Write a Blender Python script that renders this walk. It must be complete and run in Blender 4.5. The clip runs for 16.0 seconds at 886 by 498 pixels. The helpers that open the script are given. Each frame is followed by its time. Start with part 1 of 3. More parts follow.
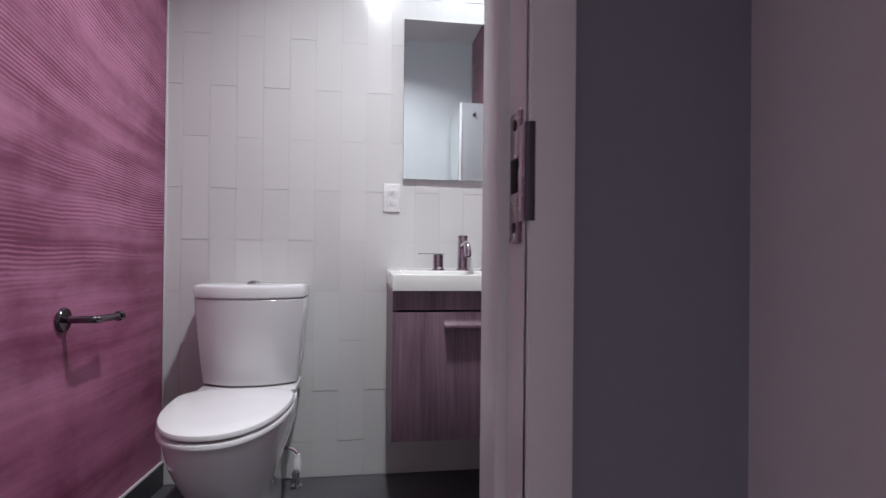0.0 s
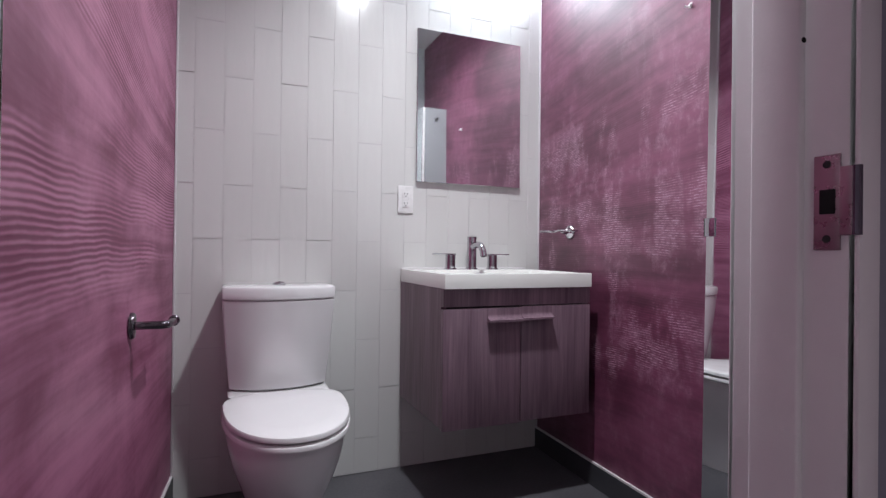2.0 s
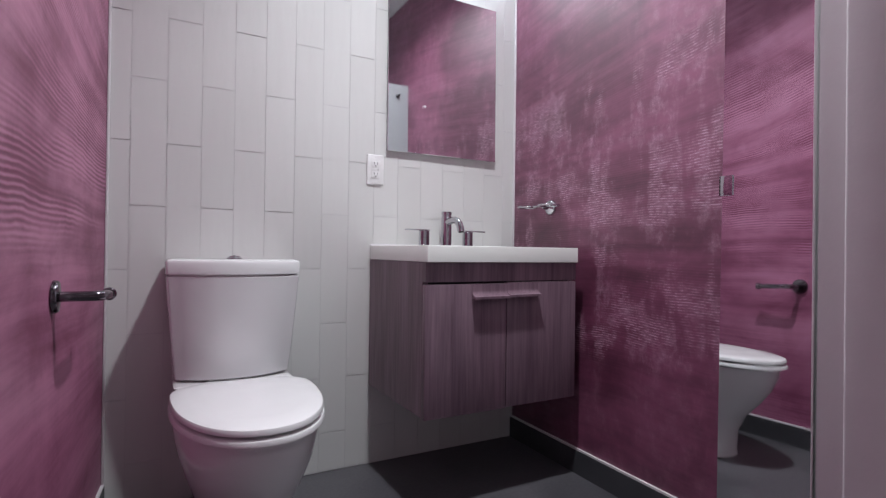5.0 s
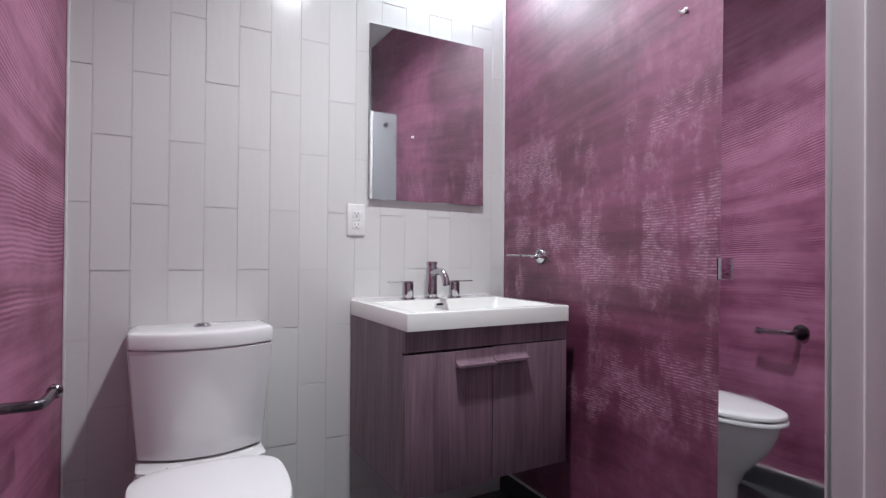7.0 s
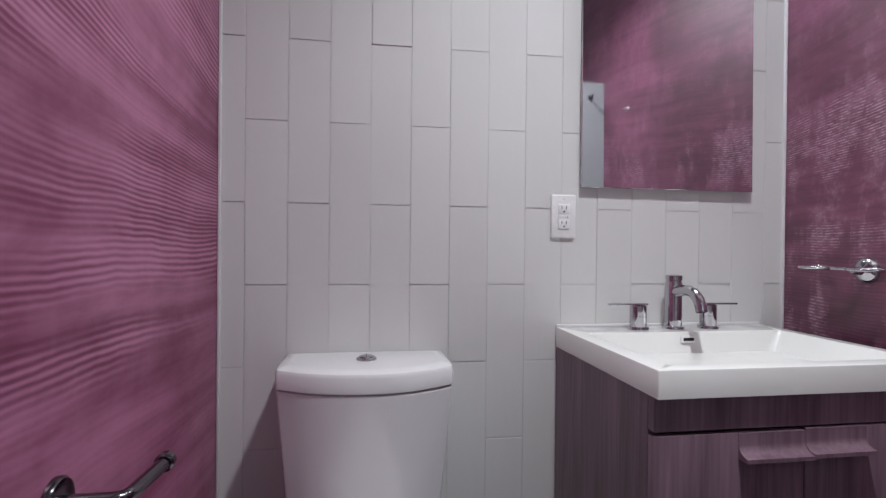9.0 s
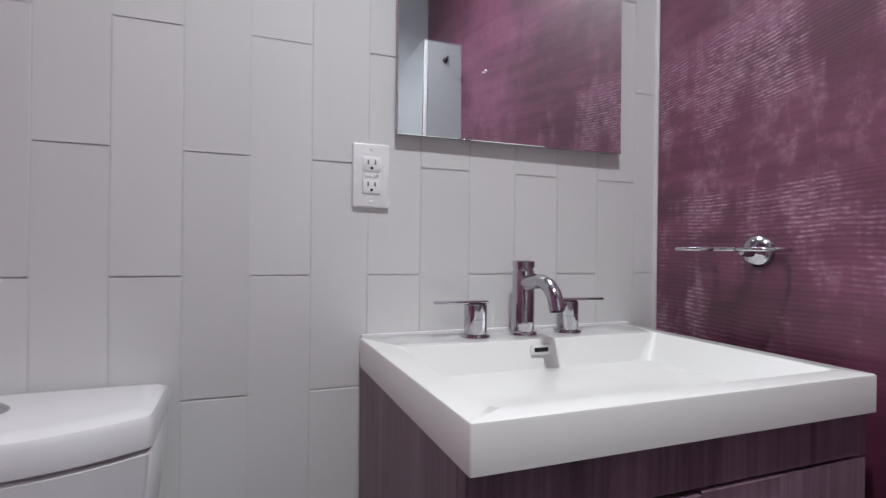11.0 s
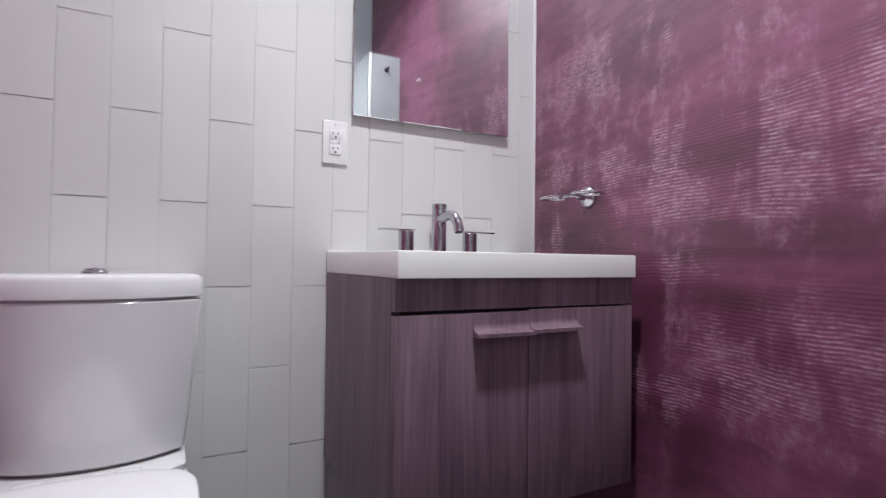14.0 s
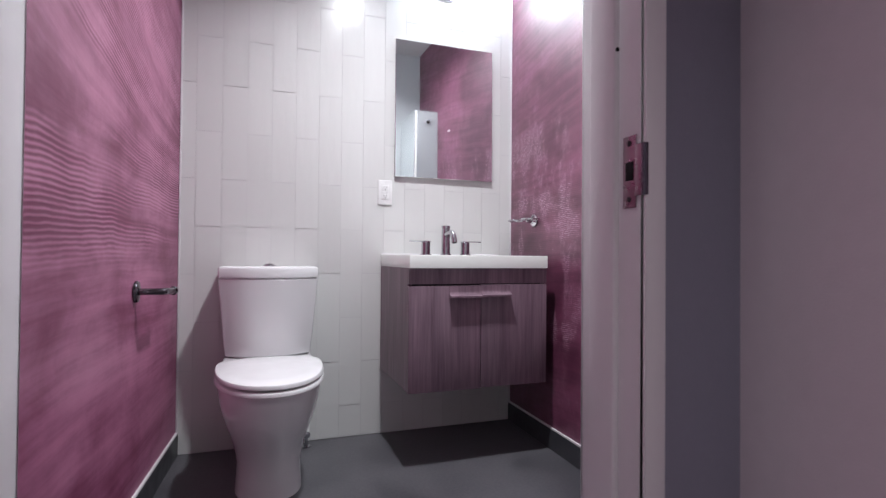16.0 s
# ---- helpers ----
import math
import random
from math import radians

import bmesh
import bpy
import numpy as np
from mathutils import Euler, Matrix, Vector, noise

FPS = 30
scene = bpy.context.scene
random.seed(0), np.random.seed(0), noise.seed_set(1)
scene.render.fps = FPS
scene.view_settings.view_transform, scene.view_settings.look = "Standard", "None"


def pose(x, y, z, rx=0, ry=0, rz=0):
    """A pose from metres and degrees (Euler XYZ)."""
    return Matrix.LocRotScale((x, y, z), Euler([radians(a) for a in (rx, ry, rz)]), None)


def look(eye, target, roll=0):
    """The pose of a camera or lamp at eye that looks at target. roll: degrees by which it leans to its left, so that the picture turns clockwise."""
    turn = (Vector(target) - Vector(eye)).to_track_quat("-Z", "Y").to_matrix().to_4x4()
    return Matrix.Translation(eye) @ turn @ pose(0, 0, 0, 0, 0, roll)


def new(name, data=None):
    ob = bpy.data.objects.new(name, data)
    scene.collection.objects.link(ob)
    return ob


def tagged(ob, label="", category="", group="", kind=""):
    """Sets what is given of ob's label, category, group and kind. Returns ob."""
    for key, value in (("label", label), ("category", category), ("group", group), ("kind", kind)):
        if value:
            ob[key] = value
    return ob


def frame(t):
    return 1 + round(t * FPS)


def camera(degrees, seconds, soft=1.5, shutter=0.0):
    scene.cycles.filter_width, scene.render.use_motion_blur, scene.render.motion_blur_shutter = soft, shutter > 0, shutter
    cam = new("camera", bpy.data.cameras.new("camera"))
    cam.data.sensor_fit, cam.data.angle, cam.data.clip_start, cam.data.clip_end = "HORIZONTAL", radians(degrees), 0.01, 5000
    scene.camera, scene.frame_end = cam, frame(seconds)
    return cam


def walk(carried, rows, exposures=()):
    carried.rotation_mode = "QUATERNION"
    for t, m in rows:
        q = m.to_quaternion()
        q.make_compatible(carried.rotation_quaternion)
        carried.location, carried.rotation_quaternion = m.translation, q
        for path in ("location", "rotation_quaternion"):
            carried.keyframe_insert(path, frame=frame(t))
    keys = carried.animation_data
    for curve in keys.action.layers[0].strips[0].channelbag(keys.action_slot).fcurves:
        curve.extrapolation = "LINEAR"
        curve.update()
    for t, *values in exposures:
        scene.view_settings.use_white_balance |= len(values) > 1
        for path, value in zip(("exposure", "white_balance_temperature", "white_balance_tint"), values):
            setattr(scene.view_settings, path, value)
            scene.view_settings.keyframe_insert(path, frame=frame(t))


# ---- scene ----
cam = camera(80.8, 16.0, 1.35, 0.2)
PATH = [
    (0, (0.361, 0.259, 0.912), (0.652, 2.238, 0.923), 0.6),
    (0.5, (0.156, 0.236, 0.884), (0.707, 2.159, 0.901), 0.9),
    (1, (-0.018, 0.288, 0.861), (0.604, 2.189, 0.874), 0.7),
    (1.5, (-0.132, 0.303, 0.875), (0.551, 2.183, 0.887), 0.7),
    (2, (-0.239, 0.302, 0.913), (0.525, 2.15, 0.923), 0.7),
    (2.5, (-0.302, 0.336, 0.918), (0.543, 2.149, 0.924), 0.7),
    (3, (-0.303, 0.365, 0.913), (0.585, 2.157, 0.918), 0.6),
    (3.5, (-0.268, 0.431, 0.899), (0.657, 2.205, 0.904), 0.7),
    (4, (-0.272, 0.495, 0.842), (0.667, 2.261, 0.853), 0.7),
    (4.2, (-0.287, 0.505, 0.812), (0.662, 2.266, 0.825), 0.7),
    (6.3, (-0.246, 0.533, 0.89), (0.738, 2.275, 0.9), 0.9),
    (6.5, (-0.235, 0.543, 0.922), (0.761, 2.277, 0.948), 0.8),
    (7, (-0.194, 0.577, 1.013), (0.777, 2.325, 1.029), 0.5),
    (7.5, (-0.166, 0.687, 1.080), (0.573, 2.545, 1.060), 0.6),
    (8, (-0.149, 0.822, 1.075), (0.314, 2.768, 1.062), 0.5),
    (8.2, (-0.141, 0.876, 1.076), (0.238, 2.840, 1.060), 0.5),
    (10.3, (0.128, 1.396, 1.008), (0.412, 3.376, 0.994), 0.6),
    (10.5, (0.164, 1.435, 1.013), (0.59, 3.389, 0.997), 0.6),
    (11, (0.24, 1.485, 1.003), (0.965, 3.349, 0.999), 0.7),
    (11.5, (0.276, 1.495, 0.992), (1.208, 3.265, 0.998), 0.9),
    (12, (0.31, 1.474, 0.966), (1.357, 3.178, 0.981), 0.8),
    (12.5, (0.318, 1.439, 0.929), (1.449, 3.088, 0.949), 0.9),
    (13, (0.243, 1.348, 0.891), (1.407, 2.974, 0.92), 0.9),
    (13.5, (0.148, 1.207, 0.865), (1.277, 2.858, 0.901), 0.7),
    (14, (0.073, 1.049, 0.818), (1.002, 2.819, 0.864), 0.7),
    (14.5, (-0.04, 0.832, 0.804), (0.768, 2.661, 0.843), 0.5),
    (15, (-0.073, 0.601, 0.816), (0.651, 2.465, 0.84), 0.5),
    (15.5, (-0.098, 0.309, 0.807), (0.607, 2.181, 0.843), 0.6),
    (16, (-0.121, -0.004, 0.833), (0.56, 1.876, 0.86), 0.5),
]
EXPOSURES = [(0, 0.1), (1.5, 0.14), (3.5, 0.16), (7, 0.14), (7.5, 0.0), (8, -0.09), (11, -0.20), (12.5, -0.06), (13.5, 0.24), (14.5, 0.34), (16, 0.48)]
walk(cam, [(t, look(eye, target, roll)) for t, eye, target, roll in PATH], EXPOSURES)

# ---------------------------------------------------------------- light
world = bpy.data.worlds.new("world")
scene.world = world
world.use_nodes = True
world.node_tree.nodes["Background"].inputs[0].default_value = (0.6, 0.6, 0.7, 1)
world.node_tree.nodes["Background"].inputs[1].default_value = 0.0
BULB = 25.0          # strength of the vanity globes
BULB_COLOUR = (0.82, 0.92, 1.0)
DOWN = 18.0          # watts of the bathroom ceiling lamp
HALL = 4.4           # watts of the fill lamp added in the corridor


def ceiling_light(name, x, y, z, watts, size, colour, spread=180):
    data = bpy.data.lights.new(name, "AREA")
    data.energy, data.shape, data.size, data.color = watts, "DISK", size, colour
    data.spread = radians(spread)
    new(name, data).matrix_world = pose(x, y, z)


DLX, DLY = 0.43, 1.55   # bathroom ceiling lamp
ceiling_light("downlight_lamp", DLX, DLY, 2.425, DOWN, 0.10, (0.92, 0.955, 1.0), 140)
CLX, CLY = 0.0, -0.55   # unseen corridor lamp, added as fill
ceiling_light("corridor_fill", CLX, CLY, 2.40, HALL, 0.22, (0.98, 0.90, 0.95), 105)

# ---------------------------------------------------------------- plan (metres)
Z0 = -0.010          # floor
YB = 2.43            # face of the tiled back wall
YF = 0.886           # inner face of the front wall
YO = 0.716           # outer face of the door frame
ZC = 2.45            # ceiling
SKEW = 0.036         # the right wall leans off the square by this much, the left one a little more


def left_x(y):
    return -0.422 - (YB - y) * 0.072


def right_x(y):
    return 1.136 - (YB - y) * SKEW


# ---------------------------------------------------------------- mesh helpers
def mesh_of(bm, name, mat, smooth=True):
    me = bpy.data.meshes.new(name)
    bmesh.ops.recalc_face_normals(bm, faces=bm.faces)
    bm.to_mesh(me)
    bm.free()
    me.materials.append(mat)
    if smooth:
        # flat faces that lie square to the axes keep their own normal
        me.polygons.foreach_set("use_smooth", [max(abs(c) for c in p.normal) < 0.9999 for p in me.polygons])
        me.set_sharp_from_angle(angle=radians(38))
    return me


def part(name, bm, mat, parent=None, label="", smooth=True):
    ob = new(name, mesh_of(bm, name, mat, smooth))
    if parent is not None:
        ob.parent = parent
        ob.matrix_parent_inverse = parent.matrix_basis.inverted()
    if label:
        ob["label"] = label
    return ob


def thing(name, at, label, category, group="", kind=""):
    ob = new(name)
    ob.empty_display_size = 0.05
    ob.matrix_basis = pose(*at)
    return tagged(ob, label, category, group, kind)


def box(x0, x1, y0, y1, z0, z1, bevel=0.0, seg=2, bm=None):
    bm = bm or bmesh.new()
    r = bmesh.ops.create_cube(bm, size=1.0)
    for v in r["verts"]:
        v.co = Vector(((x0 + x1) / 2 + v.co.x * (x1 - x0), (y0 + y1) / 2 + v.co.y * (y1 - y0), (z0 + z1) / 2 + v.co.z * (z1 - z0)))
    if bevel:
        edges = list({e for v in r["verts"] for e in v.link_edges})
        bmesh.ops.bevel(bm, geom=edges, offset=bevel, segments=seg, affect="EDGES", profile=0.5)
    return bm


def prism(points, z0, z1, bm=None):
    """An upright block over a plan polygon."""
    bm = bm or bmesh.new()
    low = [bm.verts.new((x, y, z0)) for x, y in points]
    top = [bm.verts.new((x, y, z1)) for x, y in points]
    n = len(points)
    bm.faces.new(low[::-1])
    bm.faces.new(top)
    for i in range(n):
        bm.faces.new((low[i], low[(i + 1) % n], top[(i + 1) % n], top[i]))
    return bm


def loft(rings, cap=True, bm=None):
    bm = bm or bmesh.new()
    rows = [[bm.verts.new(p) for p in ring] for ring in rings]
    n = len(rows[0])
    for a, b in zip(rows, rows[1:]):
        for i in range(n):
            bm.faces.new((a[i], a[(i + 1) % n], b[(i + 1) % n], b[i]))
    if cap:
        bm.faces.new(rows[0][::-1])
        bm.faces.new(rows[-1])
    return bm


def tube(points, radius, sides=16, bm=None, cap=True):
    """A round bar along points; radius may be one number or one a point."""
    pts = [Vector(p) for p in points]
    radii = radius if isinstance(radius, (list, tuple)) else [radius] * len(pts)
    up = Vector((0, 0, 1))
    first = (pts[1] - pts[0]).normalized()
    if abs(first.dot(up)) > 0.9:
        up = Vector((1, 0, 0))
    side = first.cross(up).normalized()
    rings = []
    for i, p in enumerate(pts):
        way = (pts[min(i + 1, len(pts) - 1)] - pts[max(i - 1, 0)]).normalized()
        side = (side - way * side.dot(way)).normalized()
        other = way.cross(side)
        rings.append([p + radii[i] * (math.cos(a) * side + math.sin(a) * other) for a in (2 * math.pi * k / sides for k in range(sides))])
    return loft(rings, cap, bm)


def turned(centre, axis, profile, sides=28, bm=None):
    """A lathe shape: profile of (distance along axis, radius)."""
    c, ax = Vector(centre), Vector(axis).normalized()
    u = ax.orthogonal().normalized()
    w = ax.cross(u)
    rings = [[c + ax * d + r * (math.cos(a) * u + math.sin(a) * w) for a in (2 * math.pi * k / sides for k in range(sides))] for d, r in profile]
    return loft(rings, True, bm)


def ring_bar(centre, radius, thick, sides=40, flat=1.0):
    """A closed horizontal ring of round bar."""
    bm = bmesh.new()
    c = Vector(centre)
    rows = []
    for k in range(sides):
        a = 2 * math.pi * k / sides
        out = Vector((math.cos(a), math.sin(a), 0))
        rows.append([bm.verts.new(c + out * (radius + thick * math.cos(b)) + Vector((0, 0, thick * flat * math.sin(b)))) for b in (2 * math.pi * j / 10 for j in range(10))])
    for k in range(sides):
        a, b = rows[k], rows[(k + 1) % sides]
        for j in range(10):
            bm.faces.new((a[j], b[j], b[(j + 1) % 10], a[(j + 1) % 10]))
    return bm


# ---------------------------------------------------------------- materials
class Nodes:
    """Short hands for building one node material."""

    def __init__(self, name):
        self.mat = bpy.data.materials.new(name)
        self.mat.use_nodes = True
        self.tree = self.mat.node_tree
        self.bsdf = self.tree.nodes["Principled BSDF"]
        self.coord = self.tree.nodes.new("ShaderNodeTexCoord").outputs["Object"]

    def put(self, socket, value):
        if isinstance(value, bpy.types.NodeSocket):
            self.tree.links.new(value, socket)
        elif isinstance(value, (tuple, list)) and len(value) == 3 and socket.type == "RGBA":
            socket.default_value = (*value, 1)
        else:
            socket.default_value = value

    def set(self, **values):
        for key, value in values.items():
            self.put(self.bsdf.inputs[key.replace("_", " ")], value)
        return self

    def scaled(self, sx, sy, sz, source=None):
        n = self.tree.nodes.new("ShaderNodeMapping")
        n.inputs["Scale"].default_value = (sx, sy, sz)
        self.put(n.inputs["Vector"], source or self.coord)
        return n.outputs[0]

    def noise(self, scale, detail=4.0, rough=0.55, vector=None, distortion=0.0):
        n = self.tree.nodes.new("ShaderNodeTexNoise")
        n.inputs["Scale"].default_value, n.inputs["Detail"].default_value = scale, detail
        n.inputs["Roughness"].default_value, n.inputs["Distortion"].default_value = rough, distortion
        self.put(n.inputs["Vector"], vector or self.coord)
        return n.outputs["Fac"]

    def math(self, op, a, b=0.0, c=0.0):
        n = self.tree.nodes.new("ShaderNodeMath")
        n.operation = op
        for s, v in zip(n.inputs, (a, b, c)):
            self.put(s, v)
        return n.outputs[0]

    def span(self, value, a, b, c=0.0, d=1.0):
        n = self.tree.nodes.new("ShaderNodeMapRange")
        n.interpolation_type = "SMOOTHSTEP"
        for s, v in zip(n.inputs, (value, a, b, c, d)):
            self.put(s, v)
        return n.outputs[0]

    def mix(self, fac, a, b):
        n = self.tree.nodes.new("ShaderNodeMix")
        n.data_type = "RGBA"
        self.put(n.inputs[0], fac)
        self.put(n.inputs[6], a)
        self.put(n.inputs[7], b)
        return n.outputs[2]

    def axis(self, which):
        n = self.tree.nodes.new("ShaderNodeSeparateXYZ")
        self.put(n.inputs[0], self.coord)
        return n.outputs[which]

    def vector(self, x, y, z):
        n = self.tree.nodes.new("ShaderNodeCombineXYZ")
        for s, v in zip(n.inputs, (x, y, z)):
            self.put(s, v)
        return n.outputs[0]

    def random(self):
        return self.tree.nodes.new("ShaderNodeObjectInfo").outputs["Random"]

    def bump(self, height, strength=0.3, distance=0.002):
        n = self.tree.nodes.new("ShaderNodeBump")
        n.inputs["Strength"].default_value, n.inputs["Distance"].default_value = strength, distance
        self.put(n.inputs["Height"], height)
        self.put(self.bsdf.inputs["Normal"], n.outputs[0])
        return self


def plain(name, colour, rough, metal=0.0, vary=0.12, grain=40.0, relief=0.0, coat=0.0):
    """A painted or moulded surface with slight mottling and fine grain."""
    n = Nodes(name)
    lo = tuple(c * (1 - vary) for c in colour)
    hi = tuple(min(1.0, c * (1 + vary * 0.6)) for c in colour)
    n.set(Base_Color=n.mix(n.noise(grain / 8, 5), lo, hi), Metallic=metal, Coat_Weight=coat, Coat_Roughness=0.05)
    n.set(Roughness=n.span(n.noise(grain / 3, 3), 0.3, 0.7, max(0.0, rough - 0.05), rough + 0.05))
    if relief:
        n.bump(n.noise(grain, 4), relief, 0.001)
    return n.mat


def plaster(name, seed, pitch, slope, comb_tone, worn_most, coat, dark, light, band, comb_low, comb_high, contrast):
    """Burnished magenta plaster, combed in wavy ridges with a notched trowel; higher up the strokes slope and are smoothed over."""
    n = Nodes(name)
    y, z = n.axis(1), n.axis(2)
    yy = n.math("ADD", y, seed)
    flat = n.vector(0.0, yy, z)
    sway = n.noise(1.0, 1, 0.4, n.scaled(1, 1.6, 1.0, flat))
    wobble = n.noise(1.0, 2, 0.5, n.scaled(1, 7, 5, flat))
    tilt = n.math("MULTIPLY", n.math("MULTIPLY", n.math("SUBTRACT", y, 1.6), slope), n.span(z, 1.02, 1.45))
    lift = n.math("ADD", tilt, n.math("ADD", n.math("MULTIPLY", sway, 0.07), n.math("MULTIPLY", wobble, 0.014)))
    level = n.math("ADD", z, lift)
    # passes of the trowel: long soft bands, finer streaks inside them, ragged edges where one pass ends
    bands = n.noise(1.0, 2, 0.5, n.vector(0.0, n.math("MULTIPLY", yy, 0.8), n.math("MULTIPLY", level, 9.0)))
    streaks = n.noise(1.0, 4, 0.6, n.vector(2.0, n.math("MULTIPLY", yy, 1.6), n.math("MULTIPLY", level, 44.0)))
    broad = n.noise(1.0, 5, 0.60, n.scaled(1, 2.2, 3.0, flat), 0.3)
    ragged = n.noise(1.0, 6, 0.68, n.vector(6.0, n.math("MULTIPLY", yy, 3.2), n.math("MULTIPLY", level, 6.5)), 0.6)
    upright = n.noise(1.0, 5, 0.66, n.scaled(1, 8.0, 1.9, flat), 0.4)
    # comb marks, only in some passes
    phase = n.math("MULTIPLY", n.noise(1.0, 2, 0.5, n.scaled(1, 9, 22, flat)), 3.2)
    comb = n.math("SINE", n.math("ADD", n.math("MULTIPLY", level, 2 * math.pi / pitch), phase))
    pass_a = n.noise(1.0, 2, 0.5, n.vector(4.0, n.math("MULTIPLY", yy, 1.1), n.math("MULTIPLY", level, 4.2)))
    reach = n.math("MULTIPLY", n.span(z, comb_low, comb_low + 0.15, 0.08, 1.0), n.span(z, comb_high, comb_high + 0.40, 1.0, 0.06))
    where = n.math("MULTIPLY", n.span(pass_a, 0.42, 0.57), reach)
    ridges = n.math("MULTIPLY", comb, where)
    tone = n.math("ADD", n.math("MULTIPLY", bands, band), n.math("MULTIPLY", streaks, 0.14))
    tone = n.math("ADD", tone, n.math("ADD", n.math("MULTIPLY", broad, 0.58 - band), n.math("MULTIPLY", upright, 0.06)))
    tone = n.math("ADD", tone, n.math("MULTIPLY", ragged, 0.22))
    pale = n.span(n.math("ADD", tone, n.math("MULTIPLY", ridges, comb_tone)), 0.505 - contrast, 0.505 + contrast)
    body = n.mix(pale, dark, light)
    # patches where the crests were rubbed pale; their edges follow upright strokes of the trowel
    patch = n.math("ADD", n.math("MULTIPLY", upright, 0.44), n.math("ADD", n.math("MULTIPLY", ragged, 0.26), n.math("MULTIPLY", broad, 0.30)))
    patch = n.span(patch, 0.470, 0.545)
    flecks = n.span(n.noise(1.0, 5, 0.75, n.scaled(1, 42, 110, flat)), 0.38, 0.62)
    smear = n.span(n.noise(1.0, 6, 0.74, n.scaled(1, 24, 15, flat)), 0.42, 0.66)
    crests = n.math("MULTIPLY", n.span(comb, -0.4, 0.9, 0.10, 0.90), n.math("MULTIPLY", n.span(where, 0.0, 0.7), flecks))
    film = n.math("MULTIPLY", n.math("MULTIPLY", smear, n.span(flecks, 0.0, 1.0, 0.45, 1.0)), n.span(reach, 0.0, 1.0, 0.15, 0.45))
    worn = n.math("MULTIPLY", n.math("MAXIMUM", crests, film), n.math("MULTIPLY", patch, worn_most))
    body = n.mix(worn, body, (0.60, 0.39, 0.49))
    n.set(Base_Color=body, Roughness=n.span(tone, 0.38, 0.62, 0.56, 0.46), Specular_IOR_Level=0.5)
    n.set(Coat_Weight=coat, Coat_Roughness=n.span(streaks, 0.3, 0.7, 0.52, 0.44))
    height = n.math("ADD", n.math("MULTIPLY", ridges, 0.26), n.math("MULTIPLY", bands, 0.12))
    n.bump(n.math("ADD", height, n.math("MULTIPLY", worn, 0.22)), 0.34, 0.0016)
    return n.mat


def glazed_tile():
    """White glazed ceramic with a slow handmade waviness."""
    n = Nodes("white glazed tile")
    shift = n.math("MULTIPLY", n.random(), 50.0)
    here = n.vector(n.math("ADD", n.axis(0), shift), n.axis(1), n.axis(2))
    wave = n.noise(1.0, 2, 0.5, n.scaled(26, 1, 5, here))
    tint = n.noise(3.0, 3, 0.5, here)
    shade = n.math("ADD", n.math("MULTIPLY", n.random(), 0.5), n.math("MULTIPLY", tint, 0.5))
    n.set(Base_Color=n.mix(shade, (0.63, 0.625, 0.615), (0.70, 0.695, 0.685)), Roughness=n.span(tint, 0.3, 0.7, 0.16, 0.24))
    n.bump(wave, 0.16, 0.004)
    return n.mat


def laminate():
    """Grey-brown wood laminate with upright grain."""
    n = Nodes("grey oak laminate")
    shift = n.math("MULTIPLY", n.random(), 9.0)
    here = n.vector(n.math("ADD", n.axis(0), shift), n.axis(1), n.axis(2))
    grain = n.noise(1.0, 6, 0.65, n.scaled(110, 110, 4, here), 0.3)
    figure = n.noise(1.0, 4, 0.55, n.scaled(16, 16, 1.2, here), 0.9)
    tone = n.math("ADD", n.math("MULTIPLY", grain, 0.5), n.math("MULTIPLY", figure, 0.5))
    c = n.mix(n.span(tone, 0.28, 0.72), (0.108, 0.062, 0.086), (0.262, 0.170, 0.214))
    n.set(Base_Color=c, Roughness=0.42)
    n.bump(grain, 0.12, 0.0008)
    return n.mat


def floor_stone():
    n = Nodes("dark grey floor tile")
    clouds = n.noise(2.2, 5, 0.6)
    grit = n.noise(90.0, 3, 0.6)
    tone = n.math("ADD", n.math("MULTIPLY", clouds, 0.75), n.math("MULTIPLY", grit, 0.25))
    n.set(Base_Color=n.mix(n.span(tone, 0.3, 0.7), (0.052, 0.050, 0.058), (0.118, 0.112, 0.124)), Roughness=n.span(clouds, 0.3, 0.7, 0.38, 0.55))
    n.bump(grit, 0.15, 0.0006)
    return n.mat


def glow(name, colour, strength):
    n = Nodes(name)
    n.set(Base_Color=(0.9, 0.9, 0.9), Emission_Color=colour, Emission_Strength=strength, Roughness=0.3)
    return n.mat


TILE = glazed_tile()
GROUT = plain("white grout", (0.60, 0.585, 0.59), 0.8, vary=0.15, relief=0.3, grain=200)
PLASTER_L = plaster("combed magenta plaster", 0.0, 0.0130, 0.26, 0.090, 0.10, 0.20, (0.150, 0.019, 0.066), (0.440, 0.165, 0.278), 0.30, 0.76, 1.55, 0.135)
# Right wall's tones are set below the left's to hold its shade.
PLASTER_R_SHADED = plaster("burnished magenta plaster", 7.3, 0.0085, 0.16, 0.014, 0.80, 1.0, (0.070, 0.007, 0.029), (0.238, 0.058, 0.128), 0.16, 0.40, 1.25, 0.135)
CHROME = plain("polished chrome", (0.52, 0.51, 0.54), 0.05, metal=1.0, vary=0.03)
# Chrome again, with the dark surroundings it mirrors put into its colour.
DIM_CHROME = plain("polished chrome darkened for reflections", (0.17, 0.15, 0.17), 0.16, metal=1.0, vary=0.05)
DARKCHROME = plain("smoked chrome", (0.13, 0.12, 0.15), 0.12, metal=1.0, vary=0.05)
SATIN = plain("satin steel", (0.34, 0.26, 0.29), 0.30, metal=1.0, vary=0.15, relief=0.1, grain=120)
